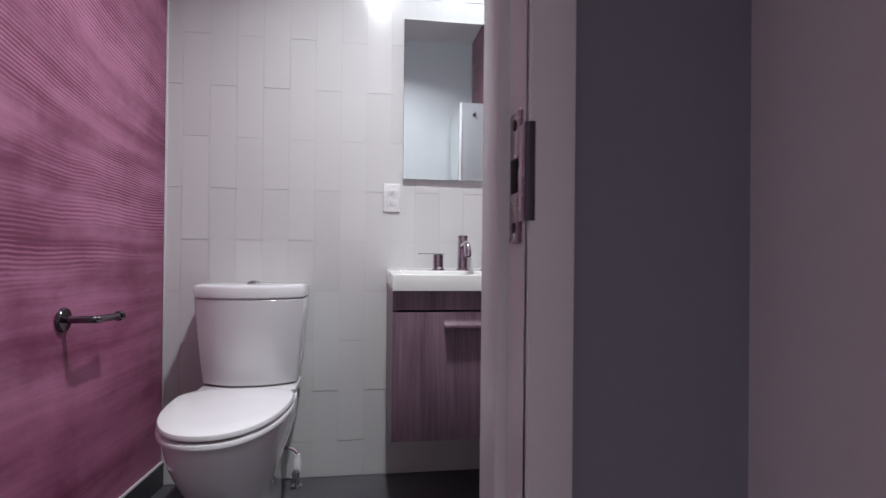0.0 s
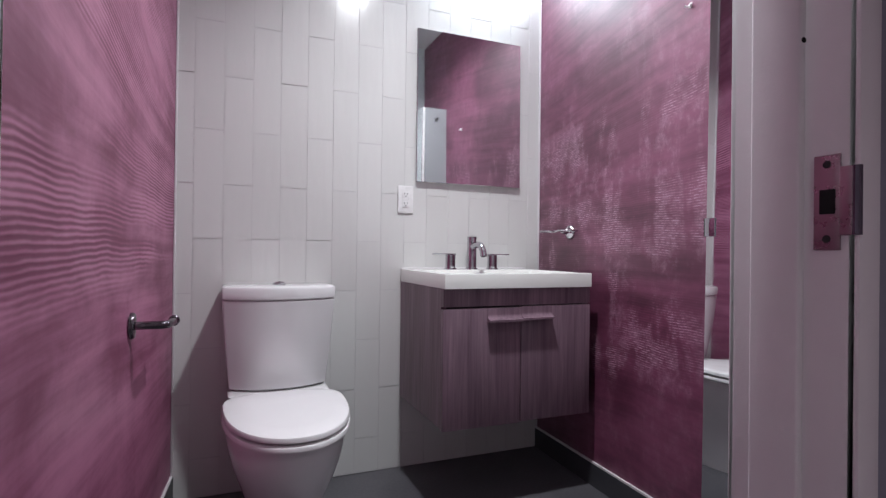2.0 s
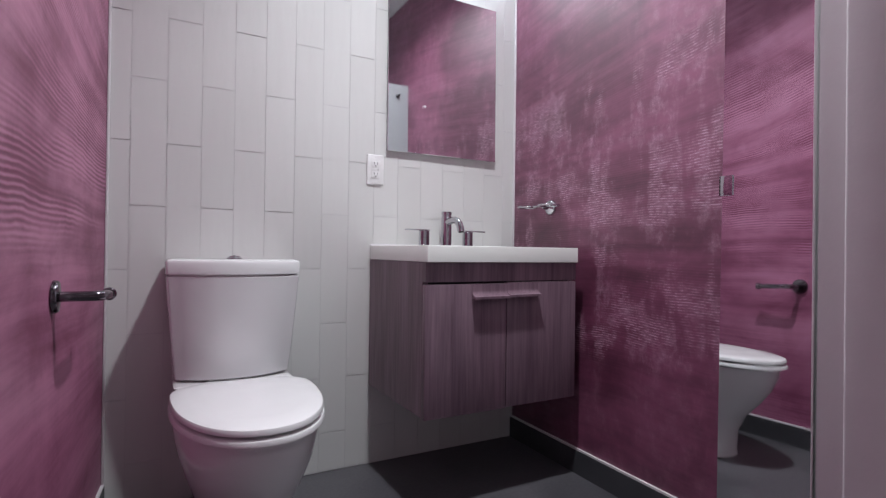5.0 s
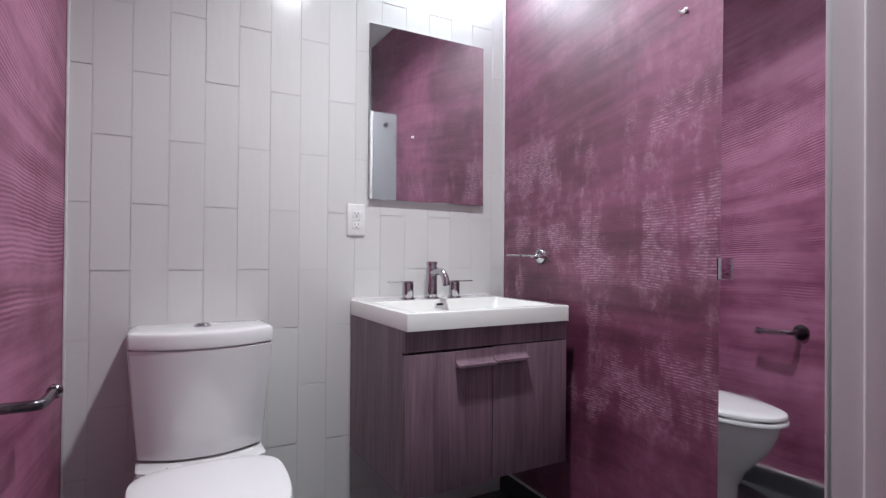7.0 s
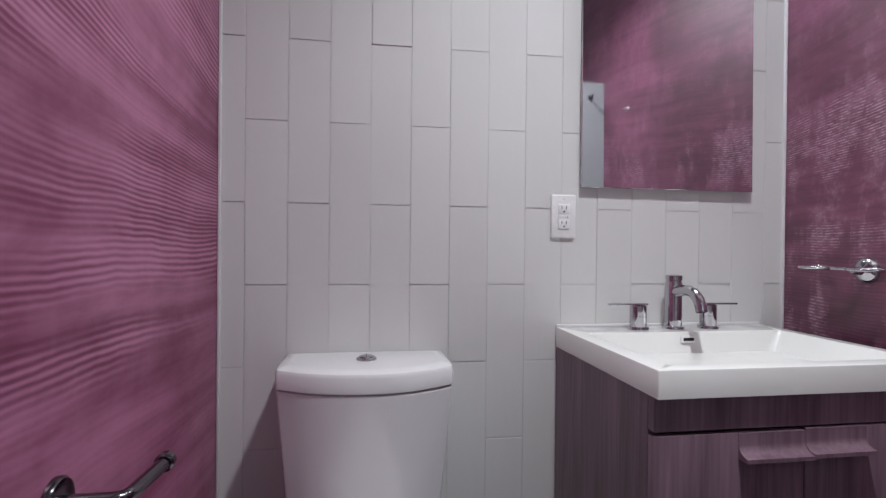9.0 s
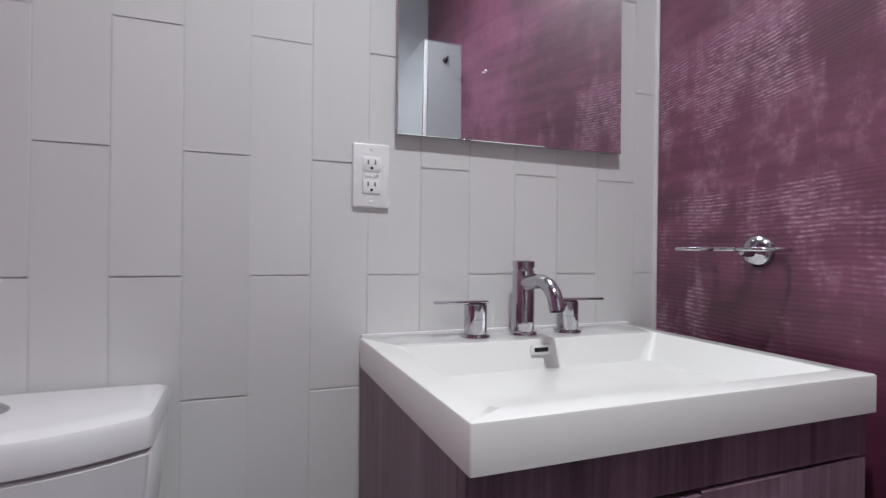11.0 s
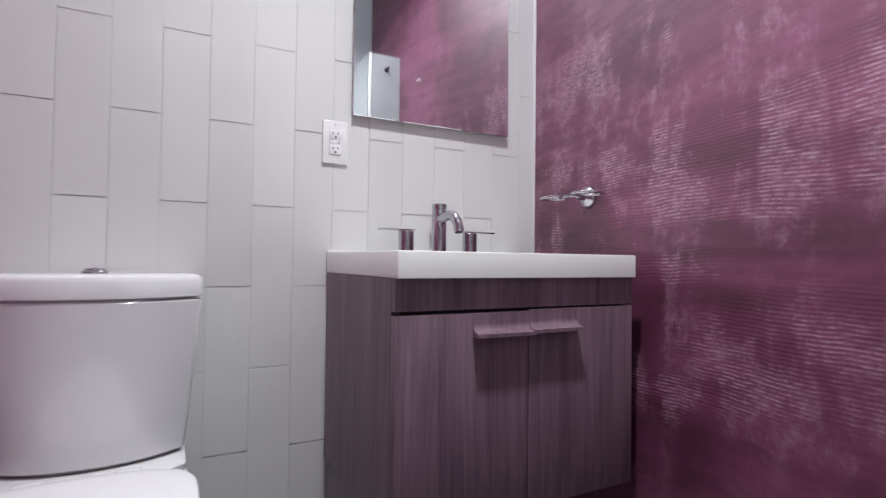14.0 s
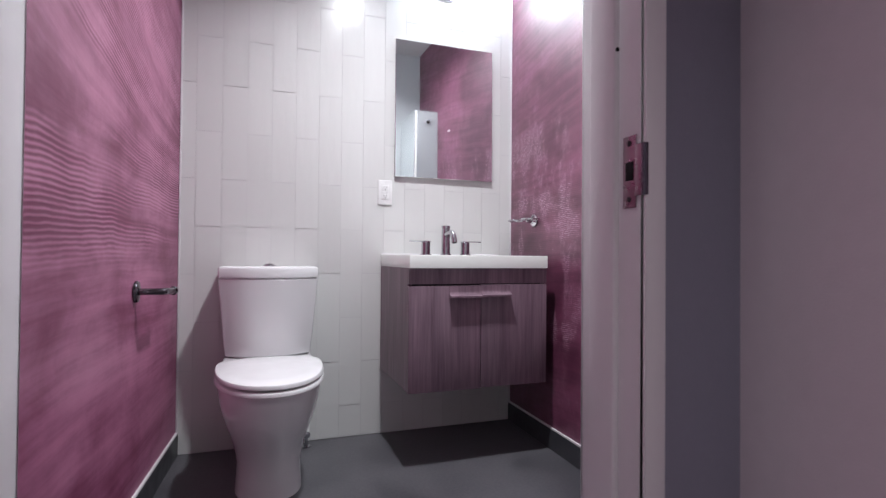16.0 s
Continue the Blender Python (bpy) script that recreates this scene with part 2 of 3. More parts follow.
CHINA = plain("white vitreous china", (0.77, 0.76, 0.77), 0.10, vary=0.02, coat=0.4)
SEAT = plain("white seat plastic", (0.83, 0.82, 0.83), 0.17, vary=0.02)
RESIN = plain("white cast resin", (0.78, 0.78, 0.75), 0.16, vary=0.02, coat=0.2)
WOOD = laminate()
FLOOR = floor_stone()
KERB = plain("dark grey baseboard tile", (0.055, 0.056, 0.064), 0.45, vary=0.3, relief=0.1)
CAULK = plain("white caulk", (0.70, 0.67, 0.69), 0.55, vary=0.15, relief=0.4, grain=120)
FRAME = plain("white frame paint", (0.80, 0.77, 0.79), 0.34, vary=0.05, relief=0.12, grain=160)
GREYWALL = plain("pale grey wall paint", (0.46, 0.48, 0.50), 0.6, vary=0.04, relief=0.12, grain=180)
CEILING = plain("white ceiling paint", (0.64, 0.64, 0.65), 0.8, vary=0.04, relief=0.12, grain=180)
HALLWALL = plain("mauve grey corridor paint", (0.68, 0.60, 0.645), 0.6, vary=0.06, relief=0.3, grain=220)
# End wall's blue grey is taken darker, its shade put into the colour.
ENDWALL_SHADED = plain("blue grey corridor paint with shade", (0.25, 0.25, 0.31), 0.6, vary=0.06, relief=0.3, grain=220)
CABINET = plain("pale grey cabinet laminate", (0.38, 0.395, 0.41), 0.4, vary=0.03)
WHITE_EDGE = plain("white edge band", (0.85, 0.85, 0.85), 0.35, vary=0.02)
PLASTIC = plain("white outlet plastic", (0.80, 0.79, 0.79), 0.28, vary=0.02)
BLACK = plain("black recess", (0.006, 0.005, 0.007), 0.9)
# Near-black colour for shade in cabinet gaps; dark hook and screws share it.
SHADOWGAP = plain("dark gap shade and dark metal", (0.03, 0.025, 0.03), 0.7)
GLASS_MIRROR = plain("silvered mirror", (0.86, 0.88, 0.88), 0.004, metal=1.0, vary=0.0)
MIRROR_EDGE = plain("ground mirror edge", (0.45, 0.48, 0.49), 0.25, metal=0.4)
GLOBE = glow("lit opal glass", BULB_COLOUR, BULB)
LENS = glow("lit frosted lens", (1.0, 0.95, 0.97), 4.0)

# ---------------------------------------------------------------- structure
ST = dict(kind="structure")
HX0, HX1, HY0 = -0.66, 0.736, -1.55     # corridor

tagged(part("floor", box(-0.80, 1.30, HY0 - 0.1, YB + 0.12, -0.08, Z0), FLOOR, smooth=False), "dark grey stone-look floor tile, matt and slightly clouded", "floor", **ST)
tagged(part("ceiling", box(-0.62, 1.26, YF - 0.02, YB + 0.12, ZC, ZC + 0.1), CEILING, smooth=False), "plain white painted bathroom ceiling", "ceiling", **ST)
tagged(part("corridor_ceiling", box(HX0 - 0.1, HX1 + 0.1, HY0 - 0.1, YF - 0.02, ZC, ZC + 0.1), CEILING, smooth=False), "plain white painted corridor ceiling", "ceiling", **ST)

wall_back = tagged(part("wall_back", box(-0.62, 1.26, YB + 0.0017, YB + 0.12, Z0, ZC), GROUT, smooth=False), "back wall under white glazed tiles set upright", "wall", **ST)


def side_wall(name, fx, out, mat, label):
    y0, y1 = YF - 0.004, YB + 0.006
    pts = [(fx(y0), y0), (fx(y1), y1), (fx(y1) + out, y1), (fx(y0) + out, y0)]
    return tagged(part(name, prism(pts, Z0, ZC), mat, smooth=False), label, "wall", **ST)


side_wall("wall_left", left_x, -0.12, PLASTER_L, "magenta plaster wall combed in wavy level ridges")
side_wall("wall_right", right_x, 0.12, PLASTER_R_SHADED, "burnished magenta plaster wall, darkened for shade, with pale worn trowel marks")

JL, JR = -0.420, 0.494      # clear opening of the door
DOOR_H = 2.06
wf = box(JR + 0.035, 1.22, YO + 0.02, YF, Z0, ZC)
box(-0.62, JL - 0.035, YO + 0.02, YF, Z0, ZC, bm=wf)
box(JL - 0.035, JR + 0.035, YO + 0.02, YF, DOOR_H + 0.035, ZC, bm=wf)
tagged(part("wall_front", wf, GREYWALL, smooth=False), "pale grey painted wall round the doorway", "wall", **ST)

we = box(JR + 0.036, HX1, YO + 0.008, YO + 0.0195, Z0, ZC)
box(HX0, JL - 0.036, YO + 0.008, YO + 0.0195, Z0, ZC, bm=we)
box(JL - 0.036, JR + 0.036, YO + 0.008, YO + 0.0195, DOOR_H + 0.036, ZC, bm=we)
tagged(part("wall_corridor_end", we, ENDWALL_SHADED, smooth=False), "blue grey painted corridor wall round the doorway, shade put into its colour", "wall", **ST)
wb = box(HX0 - 0.1, HX1 + 0.1, HY0 - 0.1, HY0, Z0, ZC)
tagged(part("wall_corridor_back", wb, HALLWALL, smooth=False), "plain mauve grey corridor wall", "wall", **ST)
for nm, a, b in (("wall_corridor_left", HX0 - 0.1, HX0), ("wall_corridor_right", HX1, HX1 + 0.1)):
    tagged(part(nm, box(a, b, HY0, YO + 0.0195, Z0, ZC), HALLWALL, smooth=False), "plain mauve grey painted corridor side wall", "wall", **ST)


def skirting(name, fx, sign, y0, y1):
    t, hgt = 0.010, 0.078
    pts = [(fx(y0), y0), (fx(y1), y1), (fx(y1) + sign * t, y1), (fx(y0) + sign * t, y0)]
    base = tagged(part(name, prism(pts, Z0, hgt), KERB, smooth=False), "dark grey tile baseboard with a white caulk line on top", "baseboard", **ST)
    pts = [(fx(y0) , y0), (fx(y1), y1), (fx(y1) + sign * (t - 0.001), y1), (fx(y0) + sign * (t - 0.001), y0)]
    part("caulk_line", prism(pts, hgt, hgt + 0.007), CAULK, base, "thin white caulk line", smooth=False)


skirting("baseboard_left", left_x, 1, YF + 0.002, YB - 0.001)
skirting("baseboard_right", right_x, -1, YF + 0.002, YB - 0.001)
for nm, x, s in (("corner_trim_left", left_x(YB), 1), ("corner_trim_right", right_x(YB), -1)):
    tagged(part(nm, box(min(x, x + s * 0.007), max(x, x + s * 0.007), YB - 0.006, YB + 0.004, Z0, ZC, 0.002), CAULK), "white caulk bead in the corner of the tiled wall", "trim", **ST)

# door frame: pressed rebate with a stop, strike plate on the latch side
door_frame = thing("door_1", (0.016, YO, 0.0, 0, 0, 0), "white painted door frame standing open, strike plate in one jamb", "door frame", **ST)


def jamb(name, x, s):
    """s: +1 for the jamb whose body lies at greater x."""
    bm = bmesh.new()
    a, b = sorted((x + s * 0.012, x + s * 0.036))
    box(a, b, YO, YF + 0.012, Z0, DOOR_H + 0.035, 0.0025, bm=bm)
    a, b = sorted((x + s * 0.012, x + s * 0.056))
    box(a, b, YO - 0.004, YO + 0.012, Z0, DOOR_H + 0.056, 0.003, bm=bm)
    a, b = sorted((x + s * 0.012, x + s * 0.05))
    box(a, b, YF + 0.001, YF + 0.014, Z0, DOOR_H + 0.05, 0.004, bm=bm)
    part(name, bm, FRAME, door_frame)
    a, b = sorted((x, x + s * 0.014))
    part("door_stop", box(a, b, YO + 0.066, YF - 0.030, Z0, DOOR_H, 0.004, 3), FRAME, door_frame)


jamb("jamb", JR, 1)
jamb("jamb", JL, -1)
bm = box(JL, JR, YO, YF + 0.012, DOOR_H, DOOR_H + 0.035, 0.003)
box(JL - 0.05, JR + 0.05, YO - 0.004, YO + 0.012, DOOR_H, DOOR_H + 0.056, 0.003, bm=bm)
part("frame_head", bm, FRAME, door_frame)

# strike plate
SX, SY0, SY1, SZ = JR + 0.012, YO + 0.006, YO + 0.052, 0.986
strike = part("strike_plate", box(SX - 0.003, SX - 0.0005, SY0 + 0.012, SY1, SZ - 0.065, SZ + 0.063, 0.001), SATIN, door_frame, "satin steel strike plate")
lip = box(SX - 0.004, SX - 0.0015, SY0 - 0.003, SY0 + 0.013, SZ - 0.045, SZ + 0.045, 0.0008)
part("tongue", lip, SATIN, strike)
lip = tube([(SX + 0.002, SY0 - 0.005, SZ - 0.045), (SX + 0.002, SY0 - 0.005, SZ + 0.045)], 0.0060, 18)
part("lip", lip, DARKCHROME, strike, "dark rounded lip")
hole = bmesh.new()
box(SX - 0.0045, SX - 0.0025, SY0 + 0.018, SY0 + 0.038, SZ - 0.0165, SZ + 0.0165, 0.0009, 2, bm=hole)
part("latch_hole", hole, BLACK, strike, "dark latch hole")
for dz in (-0.05, 0.05):
    part("screw", turned((SX - 0.003, SY0 + 0.029, SZ + dz), (-1, 0, 0), [(0, 0.0055), (0.001, 0.005), (0.0014, 0.002)], 14), SHADOWGAP, strike, "dark countersunk screw")
part("dimple", turned((JR + 0.007, YO + 0.066, 1.215), (0, -1, 0), [(-0.001, 0.004), (0.0012, 0.004), (0.0016, 0.002)], 12), BLACK, door_frame, "dark rubber silencer")

# ---------------------------------------------------------------- toilet
TX = -0.061


def egg(z, half, front, back, cy, power=2.3, n=48, rear_power=3.0):
    """A plan outline: round to the front (-y), squarer to the back."""
    pts = []
    for k in range(n):
        a = 2 * math.pi * k / n
        c, s = math.cos(a), math.sin(a)
        p = power if s < 0 else rear_power
        x = half * math.copysign(abs(c) ** (2 / p), c)
        y = (front if s < 0 else back) * math.copysign(abs(s) ** (2 / p), s)
        pts.append((TX + x, cy + y, z))
    return pts


def tank_ring(z, half, y_side, y_front, y_back, n=14, r=0.022):
    """Tank outline: bowed front, rounded corners, flat back."""
    pts = []
    for k in range(n + 1):
        u = -1 + 2 * k / n
        pts.append((TX + u * (half - r * 0.4), y_front + (y_side - y_front) * abs(u) ** 2.2, z))
    for k in range(1, 5):
        a = math.pi / 2 * k / 5
        pts.append((TX + half - r * 0.4 + r * 0.4 * math.sin(a), y_side + r * (1 - math.cos(a)), z))
    pts.append((TX + half, y_back - r * 0.5, z))
    pts.append((TX + half - r * 0.5, y_back, z))
    pts.append((TX - half + r * 0.5, y_back, z))
    pts.append((TX - half, y_back - r * 0.5, z))
    for k in range(4, 0, -1):
        a = math.pi / 2 * k / 5
        pts.append((TX - half + r * 0.4 - r * 0.4 * math.sin(a), y_side + r * (1 - math.cos(a)), z))
    return pts


toilet = thing("toilet", (TX, 2.1, Z0, 0, 0, 0), "white two-piece toilet with its lid closed, against the tiled wall", "toilet")
# skirted bowl
bowl = loft([
    egg(Z0, 0.118, 0.190, 0.34, 2.06, 2.6, rear_power=6),
    egg(0.02, 0.116, 0.188, 0.34, 2.06, 2.5, rear_power=6),
    egg(0.10, 0.114, 0.196, 0.34, 2.06, 2.4, rear_power=6),
    egg(0.17, 0.129, 0.232, 0.34, 2.06, 2.3, rear_power=6),
    egg(0.23, 0.150, 0.285, 0.335, 2.06, 2.25, rear_power=5),
    egg(0.29, 0.169, 0.328, 0.330, 2.06, 2.2, rear_power=4.5),
    egg(0.34, 0.178, 0.350, 0.325, 2.06, 2.2, rear_power=4),
    egg(0.375, 0.181, 0.358, 0.32, 2.06, 2.2, rear_power=4),
    egg(0.386, 0.179, 0.356, 0.318, 2.06, 2.2, rear_power=4),
    egg(0.389, 0.172, 0.348, 0.31, 2.06, 2.2, rear_power=4)])
part("bowl", bowl, CHINA, toilet)
deck = loft([tank_ring(0.33, 0.150, 2.24, 2.19, 2.415), tank_ring(0.395, 0.172, 2.215, 2.155, 2.42), tank_ring(0.407, 0.172, 2.212, 2.153, 2.42), tank_ring(0.411, 0.166, 2.22, 2.16, 2.415)])
part("deck", deck, CHINA, toilet)
tank = loft([
    tank_ring(0.412, 0.1630, 2.290, 2.240, 2.42), tank_ring(0.421, 0.1700, 2.278, 2.228, 2.422),
    tank_ring(0.50, 0.1780, 2.268, 2.214, 2.422), tank_ring(0.62, 0.1870, 2.256, 2.200, 2.422),
    tank_ring(0.7305, 0.1955, 2.249, 2.191, 2.422), tank_ring(0.7335, 0.1940, 2.251, 2.193, 2.42), tank_ring(0.7345, 0.1890, 2.257, 2.199, 2.418), tank_ring(0.7385, 0.1890, 2.257, 2.199, 2.418)])
part("tank", tank, CHINA, toilet)
lid = loft([
    tank_ring(0.7380, 0.1900, 2.256, 2.199, 2.42), tank_ring(0.7395, 0.1965, 2.247, 2.188, 2.424),
    tank_ring(0.772, 0.1975, 2.245, 2.185, 2.424), tank_ring(0.780, 0.1945, 2.249, 2.190, 2.421),
    tank_ring(0.784, 0.1870, 2.258, 2.201, 2.413), tank_ring(0.7855, 0.1710, 2.275, 2.220, 2.40)])
tank_lid = part("tank_lid", lid, CHINA, toilet)
button = part("flush_button", turned((TX, 2.315, 0.785), (0, 0, 1), [(0, 0.024), (0.003, 0.024), (0.006, 0.021), (0.0065, 0.018), (0.009, 0.017), (0.010, 0.012)]), CHROME, tank_lid, "chrome flush button")
part("button_split", box(TX - 0.0008, TX + 0.0008, 2.297, 2.333, 0.7935, 0.7958), SHADOWGAP, button)
SC = 2.040


def slab(z0, z1, half, front, back, r, dome=0.0):
    rings = [egg(z0, half - r, front - r, back - r, SC, 2.2, rear_power=2.9), egg(z0 + r * 0.4, half, front, back, SC, 2.2, rear_power=2.9),
             egg(z1 - r, half, front, back, SC, 2.2, rear_power=2.9), egg(z1 - r * 0.35, half - r * 0.35, front - r * 0.35, back - r * 0.35, SC, 2.2, rear_power=2.9),
             egg(z1, half - r * 1.4, front - r * 1.4, back - r * 1.4, SC, 2.2, rear_power=2.9)]
    if dome:
        rings += [egg(z1 + dome * (1 - f * f), (half - r) * f, (front - r) * f, (back - r) * f, SC, 2.2, rear_power=2.9) for f in (0.8, 0.55, 0.25)]
    return loft(rings)


part("seat_ring", slab(0.391, 0.408, 0.190, 0.366, 0.122, 0.007), SEAT, toilet)
part("seat_lid", slab(0.4125, 0.432, 0.188, 0.361, 0.126, 0.009, 0.004), SEAT, toilet)
for dx in (-0.075, 0.075):
    part("hinge", box(TX + dx - 0.022, TX + dx + 0.022, 2.150, 2.180, 0.405, 0.428, 0.006, 3), SEAT, toilet)

# water supply: stop valve and hose beside the bowl
valve = thing("shutoff_valve", (0.102, 2.36, Z0, 0, 0, 0), "chrome and white water shutoff valve beside the toilet foot", "valve")
part("pipe", turned((0.102, 2.36, Z0), (0, 0, 1), [(0, 0.022), (0.004, 0.022), (0.006, 0.009), (0.055, 0.009)], 16), CHROME, valve)
part("body", turned((0.102, 2.36, 0.04), (0, 0, 1), [(0, 0.010), (0.004, 0.015), (0.055, 0.015), (0.060, 0.012), (0.075, 0.012)], 16), PLASTIC, valve, "white sleeve")
part("handle", turned((0.102, 2.345, 0.052), (0, -1, 0), [(0, 0.006), (0.012, 0.006), (0.014, 0.015), (0.024, 0.015), (0.026, 0.012)], 16), CHROME, valve, "chrome oval handle")
hose = [(0.102, 2.36, 0.112), (0.098, 2.366, 0.122), (0.086, 2.371, 0.130), (0.066, 2.374, 0.134), (0.045, 2.376, 0.135)]
part("hose", tube(hose, 0.006, 10), SATIN, valve, "braided steel hose")

# ---------------------------------------------------------------- paper holder
PH = (left_x(1.829), 1.829, 0.714)
holder = thing("paper_holder", (*PH, 0, 0, 0), "polished toilet paper holder without a roll on the magenta wall, dark reflections in its colour", "paper holder")
part("wall_plate", turned(PH, (1, 0, 0), [(0, 0.034), (0.006, 0.034), (0.010, 0.031), (0.012, 0.014)], 28), DIM_CHROME, holder)
px = PH[0]
REACH = 0.086
post = [(px + 0.006, PH[1], PH[2]), (px + REACH - 0.016, PH[1], PH[2]), (px + REACH - 0.004, PH[1] + 0.004, PH[2]), (px + REACH, PH[1] + 0.016, PH[2])]
part("arm", tube(post + [(px + REACH + 0.002, PH[1] + 0.128, PH[2] - 0.006)], 0.0105, 20), DIM_CHROME, holder)
part("end_knob", turned((px + REACH + 0.002, PH[1] + 0.126, PH[2] - 0.006), (0, 1, 0), [(0, 0.012), (0.003, 0.0150), (0.016, 0.0150), (0.019, 0.0125), (0.0195, 0.006), (0.014, 0.004)], 20), DIM_CHROME, holder)

# ---------------------------------------------------------------- vanity
VX0, VX1, VY = 0.447, 1.061, 1.951
vanity = thing("vanity_cabinet", (0.754, 2.2, 0.297, 0, 0, 0), "wall-hung grey oak laminate vanity cabinet with two closed doors", "cabinet")
vb = bmesh.new()
box(VX0, VX0 + 0.018, VY + 0.0195, YB - 0.002, 0.297, 0.784, 0.0008, 1, bm=vb)
part("side_panel", vb, WOOD, vanity)
part("side_panel", box(VX1 - 0.018, VX1, VY + 0.0195, YB - 0.002, 0.297, 0.784, 0.0008, 1), WOOD, vanity)
part("bottom_panel", box(VX0 + 0.0185, VX1 - 0.0185, VY + 0.022, YB - 0.002, 0.299, 0.317), WOOD, vanity)
part("carcass", box(VX0 + 0.019, VX1 - 0.019, VY + 0.021, YB - 0.004, 0.318, 0.783), SHADOWGAP, vanity, "solid filler coloured for the shade inside the cabinet")
part("top_rail", box(VX0, VX1, VY - 0.002, VY + 0.0185, 0.7215, 0.784, 0.0008, 1), WOOD, vanity)
MID = (VX0 + VX1) / 2
# the two doors hang a few millimetres apart in height
for a, b, h0, h1, drop in ((VX0, MID - 0.0015, MID - 0.139, MID - 0.0012, 0.0032), (MID + 0.0015, VX1, MID - 0.0008, MID + 0.132, 0.0)):
    door = part("door", box(a, b, VY - 0.002, VY + 0.0185, 0.297 - drop, 0.717 - drop, 0.0012, 2), WOOD, vanity)
    pull = bmesh.new()
    zt = 0.7165 - drop
    profile = [(VY - 0.002, zt), (VY - 0.0045, zt)]
    profile += [(VY - 0.0045 - 0.020 * (1 - math.cos(u)) , zt - 0.022 - 0.018 * math.sin(u)) for u in (0.0, 0.3, 0.6, 0.9, 1.2, 1.57)]
    profile += [(VY - 0.0275, zt - 0.040), (VY - 0.0275, zt - 0.0475), (VY - 0.002, zt - 0.0475)]
    part("handle", loft([[(x, y, z) for y, z in profile] for x in (h0, h1)], True, pull), WOOD, door, "curved laminate lip pull")

# washbasin top
CX0, CX1, CY0, CY1, CZ0, CZ1 = 0.445, 1.058, 1.934, 2.428, 0.785, 0.837


def rect(x0, x1, y0, y1, z, r, n=5):
    pts = []
    for cx, cy, s in ((x1 - r, y1 - r, 0), (x0 + r, y1 - r, 1), (x0 + r, y0 + r, 2), (x1 - r, y0 + r, 3)):
        for k in range(n + 1):
            a = math.pi / 2 * (s + k / n)
            pts.append((cx + r * math.cos(a), cy + r * math.sin(a), z))
    return pts


basin = thing("washbasin", (0.754, 2.19, CZ0, 0, 0, 0), "white rectangular washbasin top with a shallow trough, on the vanity", "sink")
IX0, IX1, IY0, IY1 = CX0 + 0.042, CX1 - 0.030, CY0 + 0.036, 2.318
bm = loft([
    rect(CX0, CX1, CY0, CY1, CZ0, 0.003), rect(CX0, CX1, CY0, CY1, CZ1 - 0.003, 0.003),
    rect(CX0 + 0.001, CX1 - 0.001, CY0 + 0.001, CY1 - 0.001, CZ1 - 0.0009, 0.003), rect(CX0 + 0.003, CX1 - 0.003, CY0 + 0.003, CY1 - 0.002, CZ1, 0.003),
    rect(IX0, IX1, IY0, IY1, CZ1, 0.010), rect(IX0 + 0.003, IX1 - 0.003, IY0 + 0.003, IY1 - 0.002, CZ1 - 0.003, 0.011),
    rect(IX0 + 0.034, IX1 - 0.034, IY0 + 0.022, IY1 - 0.016, CZ1 - 0.062, 0.028), rect(IX0 + 0.048, IX1 - 0.048, IY0 + 0.036, IY1 - 0.028, CZ1 - 0.073, 0.03),
    rect(IX0 + 0.16, IX1 - 0.16, IY0 + 0.11, IY1 - 0.11, CZ1 - 0.079, 0.02)], True)
bmesh.ops.triangulate(bm, faces=[f for f in bm.faces if len(f.verts) > 4])
part("basin_top", bm, RESIN, basin)
ov = part("overflow", box(MID - 0.020, MID + 0.020, 2.3045, 2.3125, 0.810, 0.829, 0.003, 2), PLASTIC, basin, "overflow slot with a pale rim")
part("slot", box(MID - 0.0145, MID + 0.0145, 2.3035, 2.3052, 0.8155, 0.8235, 0.0006, 1), BLACK, ov, "dark slot")
part("drain", turned((MID, 2.15, CZ1 - 0.0795), (0, 0, 1), [(0, 0.030), (0.003, 0.030), (0.005, 0.026), (0.006, 0.015)]), CHROME, basin, "chrome drain cap")
bead = box(CX0 + 0.002, CX1 - 0.002, YB - 0.007, YB + 0.001, CZ1 - 0.002, CZ1 + 0.006, 0.0025, 2)
part("sealant", bead, CAULK, basin, "white sealant bead along the tiles")

# widespread faucet
FY = 2.372
faucet = thing("faucet", (MID, FY, CZ1, 0, 0, 0), "chrome widespread faucet with a curved spout and two lever taps", "faucet")
part("base", turned((MID, FY, CZ1), (0, 0, 1), [(0, 0.027), (0.005, 0.027), (0.007, 0.0255), (0.008, 0.022)]), CHROME, faucet)
part("column", turned((MID, FY, CZ1 + 0.007), (0, 0, 1), [(0, 0.0215), (0.116, 0.0215), (0.1175, 0.0205), (0.1185, 0.0195), (0.122, 0.0195), (0.123, 0.0215), (0.135, 0.0215), (0.1365, 0.0195)]), CHROME, faucet)
sp = [(MID, FY - 0.010, CZ1 + 0.100), (MID, FY - 0.045, CZ1 + 0.106), (MID, FY - 0.070, CZ1 + 0.107), (MID, FY - 0.090, CZ1 + 0.101), (MID, FY - 0.105, CZ1 + 0.088), (MID, FY - 0.113, CZ1 + 0.072), (MID, FY - 0.117, CZ1 + 0.058)]
part("spout", tube(sp, [0.0152, 0.0142, 0.0138, 0.0138, 0.0138, 0.0138, 0.0138], 20), CHROME, faucet)
part("outlet", turned(sp[-1], (0, -0.27, -1), [(-0.001, 0.0108), (0.0008, 0.0108), (0.001, 0.004)], 18), BLACK, faucet, "dark spout mouth")
